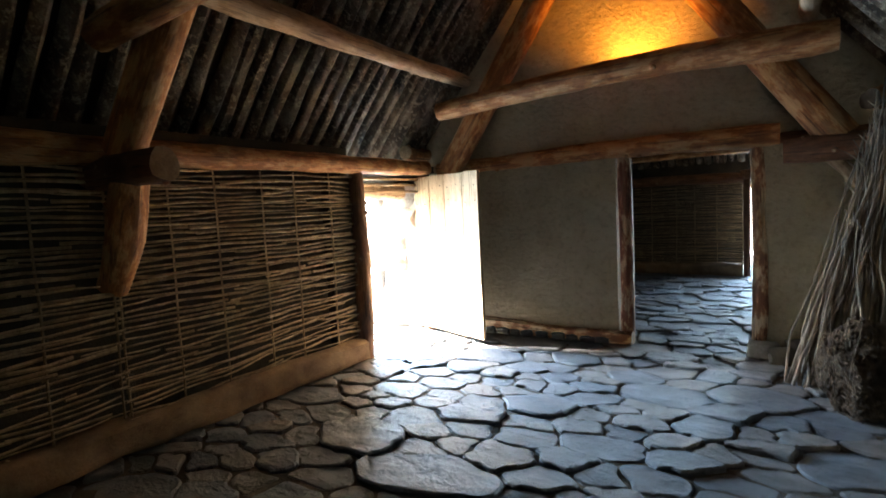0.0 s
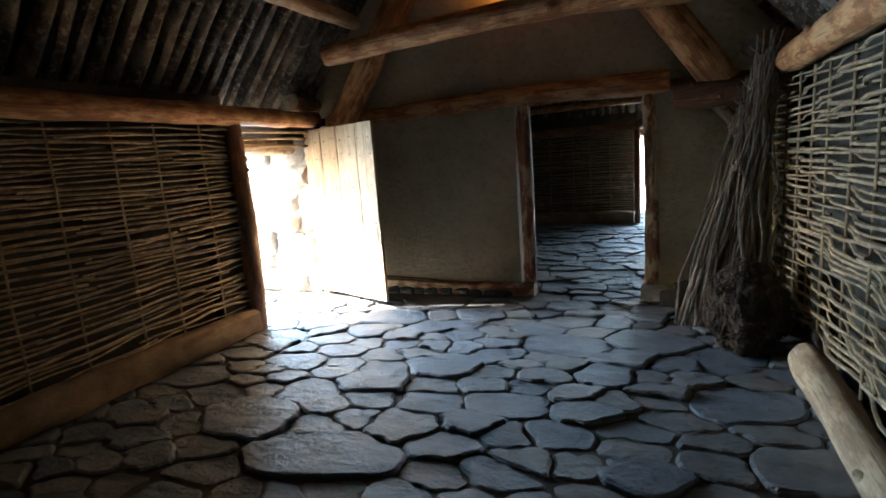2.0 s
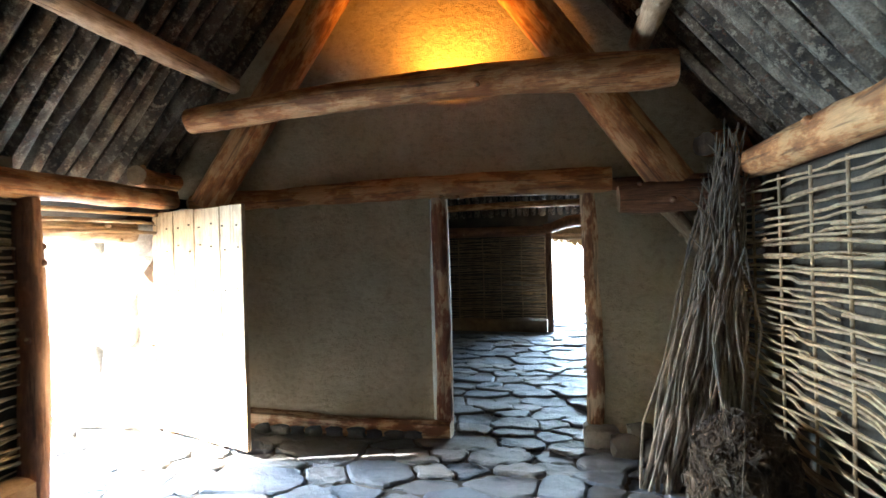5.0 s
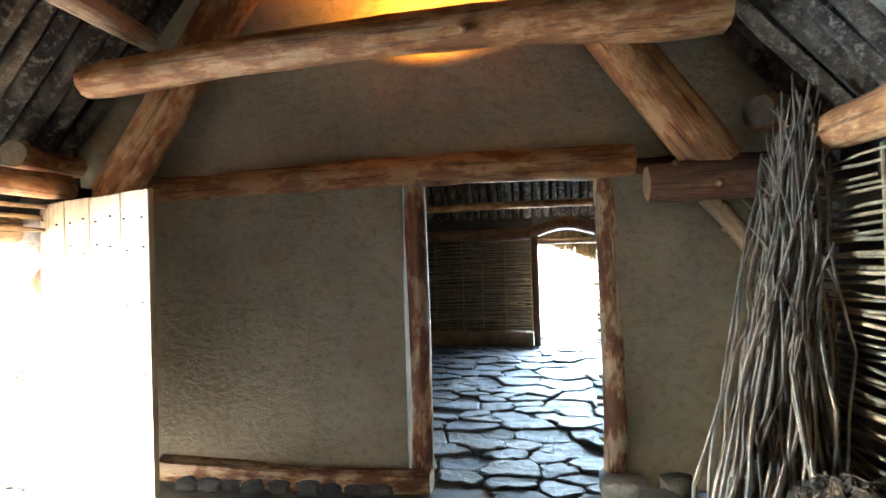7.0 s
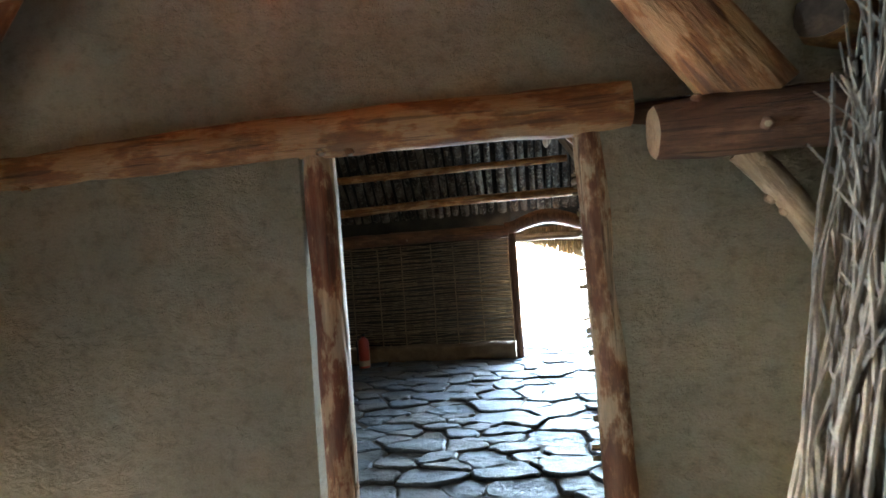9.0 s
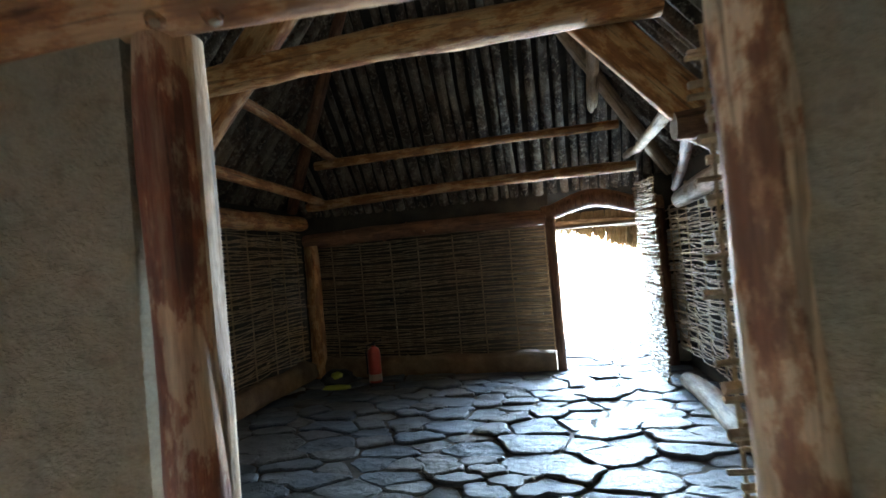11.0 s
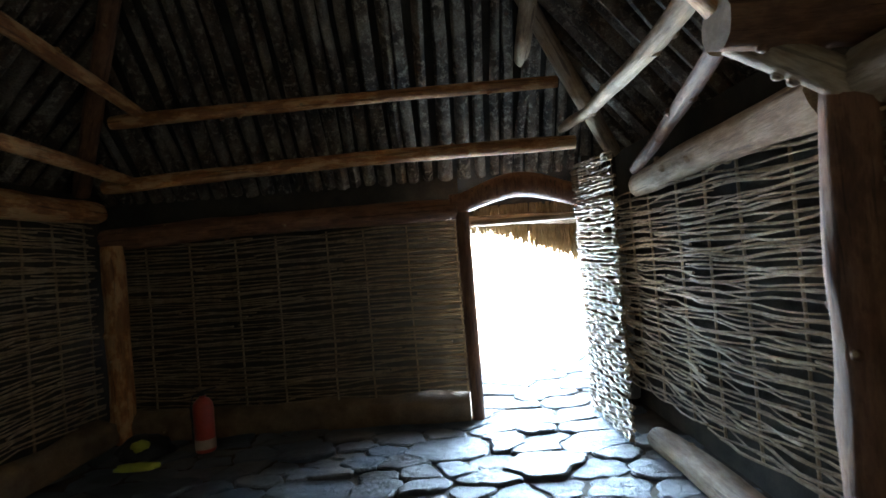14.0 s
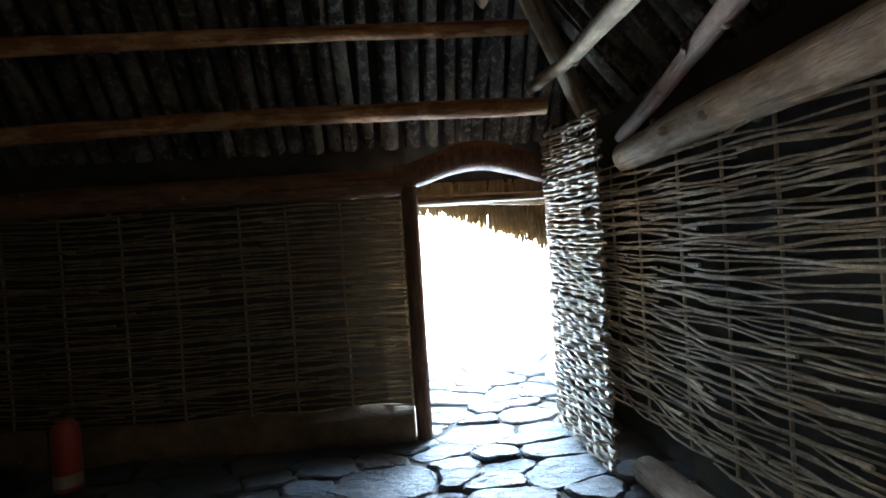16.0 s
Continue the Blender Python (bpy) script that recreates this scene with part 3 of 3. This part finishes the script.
# ---- west door leaf ----
leaf = empty("door_leaf", "open bleached plank door with rows of nails", "door", kind="")
hinge, free = Vector((-3.80, 5.40, 0)), Vector((-2.68, 4.97, 0))
dx = (free - hinge).normalized()
lm = Matrix.Translation(hinge) @ Matrix.Rotation(math.atan2(dx.y, dx.x), 4, "Z")
leaf.matrix_world = lm
wid = (free - hinge).length
x = 0.0
for i, w in enumerate((0.31, 0.29, 0.33, wid - 0.93)):
    bm = bmesh.new()
    block(bm, (x + w / 2, 0, 0.07 + 0.92 + 0.004 * (i % 2)), (w - 0.004, 0.035, 1.84), None, 0.004)
    finish("plank", bm, PLANK, leaf, None, False)
    x += w
bm = bmesh.new()
for z in (0.35, 0.9, 1.28, 1.60, 1.78):
    for i in range(8):
        block(bm, (0.06 + i * (wid - 0.12) / 7 + random.uniform(-0.02, 0.02), -0.021, z + random.uniform(-0.03, 0.03)), (0.014, 0.012, 0.01), None, 0.002)
finish("nails", bm, IRON, leaf, None, False)["kind"] = "stuff"
for z in (0.45, 1.68):
    bm = bmesh.new()
    block(bm, (wid / 2, 0.032, z), (wid - 0.1, 0.028, 0.11), None, 0.006)
    finish("batten", bm, PLANK, leaf, None, False)


# ---- flagstones ----
def clip_cell(poly, mid, nrm):
    out = []
    for i, a in enumerate(poly):
        b = poly[(i + 1) % len(poly)]
        da, db = (a - mid).dot(nrm), (b - mid).dot(nrm)
        if da <= 0:
            out.append(a)
        if da * db < 0:
            out.append(a.lerp(b, da / (da - db)))
    return out


STRETCH = 1.45
rng = random.Random(11)
seeds = []
tries = 0
while tries < 9000:
    tries += 1
    p = Vector((rng.uniform(-5.6, 1.2), rng.uniform(-2.2, 12.7) * STRETCH))
    r = rng.choice((0.17, 0.22, 0.28, 0.36, 0.50)) if tries < 3500 else 0.15
    if all((p - q).length > (r + w) * 0.66 for q, w in seeds):
        seeds.append((p, r))


def in_plan(x, y):
    inside = XL - 0.1 < x < XR + 0.15 and -2.2 < y < YF + 0.1
    west = -5.6 < x <= XL - 0.1 and DOOR_L[0] - 0.1 < y < DOOR_L[1] + 0.3
    north = DOOR_F[0] - 0.3 < x < DOOR_F[1] + 0.4 and y >= YF + 0.1
    return inside or west or north


def flag_mesh(bm, cell, top, tilt, o):
    pts = []
    for i, a in enumerate(cell):
        b = cell[(i + 1) % len(cell)]
        ln = (b - a).length
        c0 = min(0.3, 0.026 / max(ln, 0.01))
        start = a.lerp(b, c0)
        pts.append(start)
        if ln > 0.16:
            for f in (0.36, 0.64):
                nn = Vector((b.y - a.y, a.x - b.x)).normalized()
                pts.append(a.lerp(b, f) + nn * 0.045 * noise.noise(Vector((a.x * 3 + f * 4, a.y * 3, 2))))
        pts.append(a.lerp(b, 1 - c0))
    c = sum(pts, Vector((0, 0))) / len(pts)

    def level(p):
        return top + tilt.dot(p - c)
    rings = []
    for k, dz in ((1.0, -0.06), (1.0, -0.012), (None, 0.0)):
        ring = []
        for p in pts:
            q = p if k else p - (p - c).normalized() * min(0.016, (p - c).length * 0.3)
            jit = 0.006 * noise.noise(Vector((p.x * 6, p.y * 6, 5)))
            ring.append(bm.verts.new((q.x - o.x, q.y - o.y, level(q) + dz + jit)))
        rings.append(ring)
    n = len(pts)
    for r0, r1 in zip(rings, rings[1:]):
        for k in range(n):
            bm.faces.new((r0[k], r0[(k + 1) % n], r1[(k + 1) % n], r1[k]))
    bm.faces.new(rings[-1])


joined = bmesh.new()
made = 0
for i, (p, r) in enumerate(seeds):
    if not in_plan(p.x, p.y / STRETCH):
        continue
    poly = [p + Vector(v) for v in ((-0.9, -0.9), (0.9, -0.9), (0.9, 0.9), (-0.9, 0.9))]
    for j, (q, w) in enumerate(seeds):
        d = q - p
        if j != i and d.length < 1.7:
            n = d.normalized()
            share = 0.5 + 0.30 * (r - w) / (r + w)
            poly = clip_cell(poly, p + d * share - n * rng.uniform(0.001, 0.011), n)
    cell = [Vector((v.x, v.y / STRETCH)) for v in poly]
    clean = []
    for v in cell:
        if not clean or (v - clean[-1]).length > 0.045:
            clean.append(v)
    if len(clean) < 3:
        continue
    o = Vector((p.x, p.y / STRETCH))
    top = rng.uniform(-0.016, 0.018)
    tilt = Vector((rng.uniform(-0.035, 0.035), rng.uniform(-0.035, 0.035)))
    near = XL - 0.1 < o.x < XR + 0.1 and 0.6 < o.y < YF
    if near and made < 300:
        bm = bmesh.new()
        flag_mesh(bm, clean, top, tilt, o)
        ob = finish("flagstone", bm, FLAG, floor, None, False)
        ob.location = (o.x, o.y, 0)
        made += 1
    else:
        flag_mesh(joined, clean, top, tilt, Vector((0, 0)))
finish("flagstones", joined, FLAG, floor, None, False)["kind"] = "stuff"


# ---- rocks ----
def rock(bm, c, size, seed):
    g = bmesh.ops.create_icosphere(bm, subdivisions=2, radius=0.5)
    for v in g["verts"]:
        d = v.co.normalized()
        k = 1 / max(abs(d.x), abs(d.y), abs(d.z)) ** 0.75
        f = 0.5 * k * (1 + 0.24 * noise.noise(d * 1.6 + Vector((seed, 0, 0))))
        v.co = Vector(c) + Vector((d.x * f * size[0], d.y * f * size[1], d.z * f * size[2])) * 1.0


def stone_wall(name, label, face, length, height, ox, oy):
    w = empty(name, label, "stone wall", kind="structure")
    z = 0.0
    while z < height:
        hgt = rng.uniform(0.13, 0.32)
        x = rng.uniform(-0.2, 0)
        while x < length:
            wd = rng.uniform(0.22, 0.62)
            bm = bmesh.new()
            if face == "y":
                c, sz = (ox - x - wd / 2, oy + rng.uniform(-0.03, 0.03), z + hgt / 2), (wd, 0.3, hgt)
            else:
                c, sz = (ox + rng.uniform(-0.03, 0.03), oy + x + wd / 2, z + hgt / 2), (0.3, wd, hgt)
            rock(bm, c, (sz[0], sz[1] * rng.uniform(0.8, 1.3), sz[2] * rng.uniform(0.85, 1.2)), rng.uniform(0, 99))
            finish("stone", bm, ROCK, w)
            x += wd
        z += hgt * 0.95


stone_wall("passage_wall", "pale drystone wall lining the entrance passage", "y", 1.4, 1.75, XL - 0.22, DOOR_L[1] + 0.22)
stone_wall("passage_wall", "pale drystone wall lining the entrance passage", "x", 0.6, 1.5, DOOR_F[1] + 0.40, YF + 0.2)
pile = empty("stone", "dark field stones heaped at the partition foot", "stones")
pile.location = (0.05, 5.36, 0)
for c, sz in (((0.0, 0.05, 0.08), (0.22, 0.2, 0.18)), ((0.2, 0.0, 0.07), (0.2, 0.18, 0.15)), ((0.1, 0.1, 0.17), (0.18, 0.16, 0.12))):
    bm = bmesh.new()
    rock(bm, c, sz, c[0] * 9)
    o = finish("stone_piece", bm, BANK, pile)

footing = empty("footing_stones", "row of small grey stones under the partition sill", "stones", kind="structure")
for i in range(9):
    bm = bmesh.new()
    rock(bm, (-2.95 + i * 0.17 + rng.uniform(-0.03, 0.03), YP - 0.07 + rng.uniform(-0.02, 0.02), 0.025), (rng.uniform(0.13, 0.2), 0.14, rng.uniform(0.07, 0.11)), rng.uniform(0, 99))
    finish("stone", bm, FLAG, footing)
# added filler: a dark post where there is only a dark gap
timber("gap_post", (0.74, YF + 0.0, 0.0), (0.74, YF + 0.0, 1.86), 0.11, 0.10, "added dark filler post closing the gap beside the far doorway", "post", mat=DARK)

# ---- west doorway slats ----
sl = empty("door_head_slats", "split sticks closing the gap over the doorway", "slats", kind="structure")
for z, off in ((1.88, 0.0), (1.81, -0.06), (1.73, -0.03)):
    log("slat", (XL - 0.05 + off, DOOR_L[0] - 0.05, z), (XL - 0.05 + off, DOOR_L[1] + 0.14, z + 0.01), 0.016, 0.014, mat=PALE, parent=sl, knots=0, sides=7, bend=0.01)
log("lintel", (XL - 0.42, DOOR_L[0] - 0.25, 1.74), (XL - 0.42, DOOR_L[1] + 0.4, 1.74), 0.09, 0.1, mat=PALE, parent=sl)

# ---- north doorway frame ----
fr = empty("door_frame", "rough timber frame of the far doorway with an arched head", "door frame", kind="structure")
plank_beam("jamb", (DOOR_F[0] - 0.06, YF - 0.06, 0), (DOOR_F[0] - 0.06, YF - 0.06, 1.76), 0.11, 0.13, (0, 1, 0), DARK, fr)
plank_beam("jamb", (DOOR_F[1] + 0.08, YF - 0.02, 0), (DOOR_F[1] + 0.08, YF - 0.02, 1.76), 0.10, 0.12, (0, 1, 0), DARK, fr)
plank_beam("lintel", (DOOR_F[0] - 0.0, YF + 0.02, 1.665), (DOOR_F[1] + 0.03, YF + 0.02, 1.665), 0.10, 0.055, (0, 0, 1), PALE, fr)
bm = bmesh.new()
pts = [Vector((DOOR_F[0] - 0.16 + 1.36 * i / 14, YF - 0.03, 1.84 + 0.13 * math.sin(math.pi * min(max((i - 1) / 10.5, 0), 1)) ** 1.3)) for i in range(15)]
tube(bm, pts, [0.085 + 0.02 * math.sin(i * 0.22) for i in range(15)], 12, True, 0, 0.1, 3)
finish("arched_head", bm, DARK, fr)
timber("eave_fringe_pole", (DOOR_F[0] - 0.3, YF + 0.55, 1.72), (DOOR_F[1] + 0.4, YF + 0.55, 1.66), 0.05, 0.05, "weathered pole under the eave outside", "beam", mat=PALE)

fringe = bmesh.new()
FR = random.Random(21)
for i in range(1100):
    fx = FR.uniform(DOOR_F[0] - 0.35, DOOR_F[1] + 0.4)
    fy = YF + FR.uniform(0.62, 0.86)
    drop = 1.60 - 0.30 * max(0.0, fx - DOOR_F[0]) ** 1.6 + FR.uniform(-0.015, 0.12)
    a = Vector((fx, fy, 1.86))
    b = Vector((fx + FR.uniform(-0.08, 0.08), fy + FR.uniform(-0.03, 0.08), drop))
    tube(fringe, [a, a.lerp(b, 0.5) + Vector((FR.uniform(-0.02, 0.02), 0.01, 0)), b], [0.012, 0.011, 0.004], 4, False)
fo = tagged(finish("eave_fringe", fringe, STRAW), "ragged brown straw fringe hanging at the eave", "thatch", kind="stuff")

hd = wattle("hurdle_door", (DOOR_F[1] - 0.0, YF - 0.14, 0), Vector((0.02, -0.80, 0)).normalized(), (1, 0, 0), 0.87, 0.06, 2.06, WLAB, pitch=0.0195, stake=0.10, rod=0.0118)
hd["label"], hd["category"], hd["kind"] = "open woven hazel hurdle door leaf", "door", "thing"

sh = wattle("hurdle_door", (-0.185, YP + 0.235, 0), (1, 0, 0), (0, 1, 0), 0.84, 0.08, 1.88, WLAB, pitch=0.042, stake=0.21, rod=0.0125)
sh["label"], sh["category"], sh["kind"] = "woven hazel hurdle door folded back behind the partition", "door", "thing"

# ---- east side braces in the far room ----
timber("wind_brace", (0.44, 8.35, 2.42), (0.44, 10.95, 2.40), 0.06, 0.035, "pale crooked branch brace under the roof", "beam", mat=PALE, bend=0.07, bow=(0, 0, -1))
timber("wind_brace", (0.06, 9.7, 3.35), (0.11, 10.75, 2.93), 0.07, 0.055, "pale short branch brace under the roof", "beam", mat=PALE)
timber("wind_brace", (0.50, 8.6, 2.16), (0.78, 10.3, 1.92), 0.045, 0.04, "brown branch brace above the plate", "beam", mat=DARK)
timber("knee_brace", (0.44, 8.40, 2.12), (XR + 0.12, 8.3, 1.80), 0.065, 0.07, "pale short knee brace under the stub tie", "beam", mat=PALE)
timber("knee_brace", (0.40, 5.60, 1.80), (0.68, 5.62, 1.40), 0.06, 0.05, "pale pointed knee brace against the partition", "beam", mat=PALE)
timber("split_log", (0.62, 5.40, 2.22), (1.0, 5.75, 2.28), 0.085, 0.10, "red-brown split log lying on the wall head", "log", mat=LOG, square=0.5, end=ROOT)
timber("purlin_stub", (-3.74, 5.15, 2.21), (-3.8, 5.75, 2.21), 0.085, 0.075, "pale log stub at the wall head", "log", mat=LOG)


# ---- loose things ----
def stick_bundle():
    e = empty("stick_bundle", "bundle of dry crooked sticks leaning in the corner", "sticks")
    base = Vector((0.38, 4.95, 0))
    e.location = base
    R = random.Random(5)
    for i in range(170):
        a = Vector((R.triangular(0.0, 0.78, 0.5), R.uniform(4.75, 5.42), 0.01))
        if a.x < 0.3:
            a.y = R.uniform(4.78, 5.0)
        h = R.uniform(0.55, 1.0) if i % 3 else R.uniform(0.9, 1.12)
        t = Vector((0.70 + R.uniform(-0.09, 0.06), 5.18 + R.uniform(-0.12, 0.14), 2.1))
        b = a.lerp(t, h)
        k = R.uniform(0, 99)
        n = 9
        pts = [a.lerp(b, j / n) + Vector((noise.noise(Vector((k, j * 0.38, 0))), noise.noise(Vector((k, j * 0.38, 5))), 0)) * 0.09 - base for j in range(n + 1)]
        r = R.uniform(0.006, 0.014)
        bm = bmesh.new()
        tube(bm, pts, [r * (1.15 - 0.6 * j / n) for j in range(n + 1)], 5, True)
        if i % 3 == 0:
            j = R.randint(4, 8)
            d = Vector((R.uniform(-0.2, 0.05), R.uniform(-0.15, 0.05), R.uniform(0.12, 0.25)))
            tube(bm, [pts[j], pts[j] + d * 0.5 + Vector((0, 0, 0.01)), pts[j] + d], [r * 0.7, r * 0.5, r * 0.3], 4, True)
        finish("stick", bm, STICK, e)


stick_bundle()


def root_ball():
    e = empty("root_heap", "dark tangled heap of heather roots against the wattle", "root heap")
    c = Vector((0.50, 4.42, 0))
    e.location = c
    R = random.Random(8)
    bm = bmesh.new()
    g = bmesh.ops.create_icosphere(bm, subdivisions=4, radius=1)
    for v in g["verts"]:
        d = v.co.normalized()
        f = 1 + 0.30 * noise.noise(d * 2.3) + 0.16 * noise.noise(d * 7)
        v.co = Vector((d.x * 0.22 * f, d.y * 0.26 * f, max(0.0, 0.30 + d.z * 0.29 * f)))
    finish("core", bm, ROOT, e)
    bm = bmesh.new()
    for i in range(850):
        d = Vector((R.gauss(0, 1), R.gauss(0, 1), R.gauss(0, 1))).normalized()
        t = Vector((R.gauss(0, 1), R.gauss(0, 1), R.gauss(0, 1))).cross(d).normalized()
        pts = []
        spread = R.uniform(0.5, 1.3)
        for j in range(7):
            q = (d + t * (spread * (j / 6 - 0.5))).normalized()
            f = 1.02 + 0.25 * noise.noise(q * 2.3) + R.uniform(-0.05, 0.14)
            pts.append(Vector((q.x * 0.23 * f, q.y * 0.27 * f, max(0.008, 0.30 + q.z * 0.30 * f))))
        tube(bm, pts, [R.uniform(0.002, 0.0048)] * 7, 4, False)
    finish("root_strands", bm, ROOT, e)["kind"] = "stuff"


root_ball()


def lathe(bm, prof, c=(0, 0, 0), n=20, mat=0):
    rings = [[bm.verts.new((c[0] + r * math.cos(6.28318 * k / n), c[1] + r * math.sin(6.28318 * k / n), c[2] + z)) for k in range(n)] for r, z in prof]
    for a, b in zip(rings, rings[1:]):
        for k in range(n):
            bm.faces.new((a[k], a[(k + 1) % n], b[(k + 1) % n], b[k])).material_index = mat
    bm.faces.new(rings[0][::-1]), bm.faces.new(rings[-1])


def extinguisher(x, y):
    e = empty("fire_extinguisher", "red fire extinguisher standing on the floor by the wall", "extinguisher")
    e.location = (x, y, 0.01)
    bm = bmesh.new()
    lathe(bm, [(0.07, 0), (0.078, 0.012), (0.078, 0.34), (0.07, 0.385), (0.045, 0.415), (0.025, 0.425), (0.025, 0.44)])
    finish("cylinder", bm, RED, e)
    bm = bmesh.new()
    lathe(bm, [(0.0795, 0.03), (0.0797, 0.035), (0.0797, 0.10), (0.0795, 0.105)])
    finish("label_band", bm, LABEL, e)
    bm = bmesh.new()
    block(bm, (0, 0, 0.455), (0.04, 0.04, 0.035), None, 0.006)
    block(bm, (0.05, 0, 0.485), (0.13, 0.022, 0.012), Matrix.Rotation(-0.2, 4, "Y"), 0.004)
    block(bm, (0.045, 0, 0.46), (0.11, 0.022, 0.01), None, 0.004)
    finish("valve_handle", bm, BLACK, e)
    bm = bmesh.new()
    tube(bm, [Vector((-0.02, 0, 0.455)), Vector((-0.08, 0, 0.44)), Vector((-0.10, 0, 0.36)), Vector((-0.092, 0, 0.2)), Vector((-0.09, 0, 0.1))], [0.01, 0.01, 0.01, 0.011, 0.016], 8)
    finish("hose", bm, BLACK, e)


extinguisher(-2.66, 10.72)
bag = empty("bag", "crumpled dark bag with yellow-green cloth lying on the floor", "bag")
bag.location = (-3.05, 10.55, 0)
for nm, mat, c, r, sq in (("sack", BLACK, (-0.05, 0.1, 0.08), (0.20, 0.16, 0.11), 1), ("cloth", YELLOW, (0.02, -0.14, 0.035), (0.17, 0.05, 0.035), 2), ("cloth", YELLOW, (-0.02, -0.02, 0.15), (0.07, 0.05, 0.04), 3)):
    bm = bmesh.new()
    g = bmesh.ops.create_icosphere(bm, subdivisions=3, radius=1)
    for v in g["verts"]:
        d = v.co.normalized()
        f = 1 + 0.3 * noise.noise(d * 2 + Vector((sq * 5, 0, 0))) + 0.1 * noise.noise(d * 6)
        v.co = Vector((c[0] + d.x * r[0] * f, c[1] + d.y * r[1] * f, max(0.015, c[2] + d.z * r[2] * f)))
    finish(nm, bm, mat, bag)
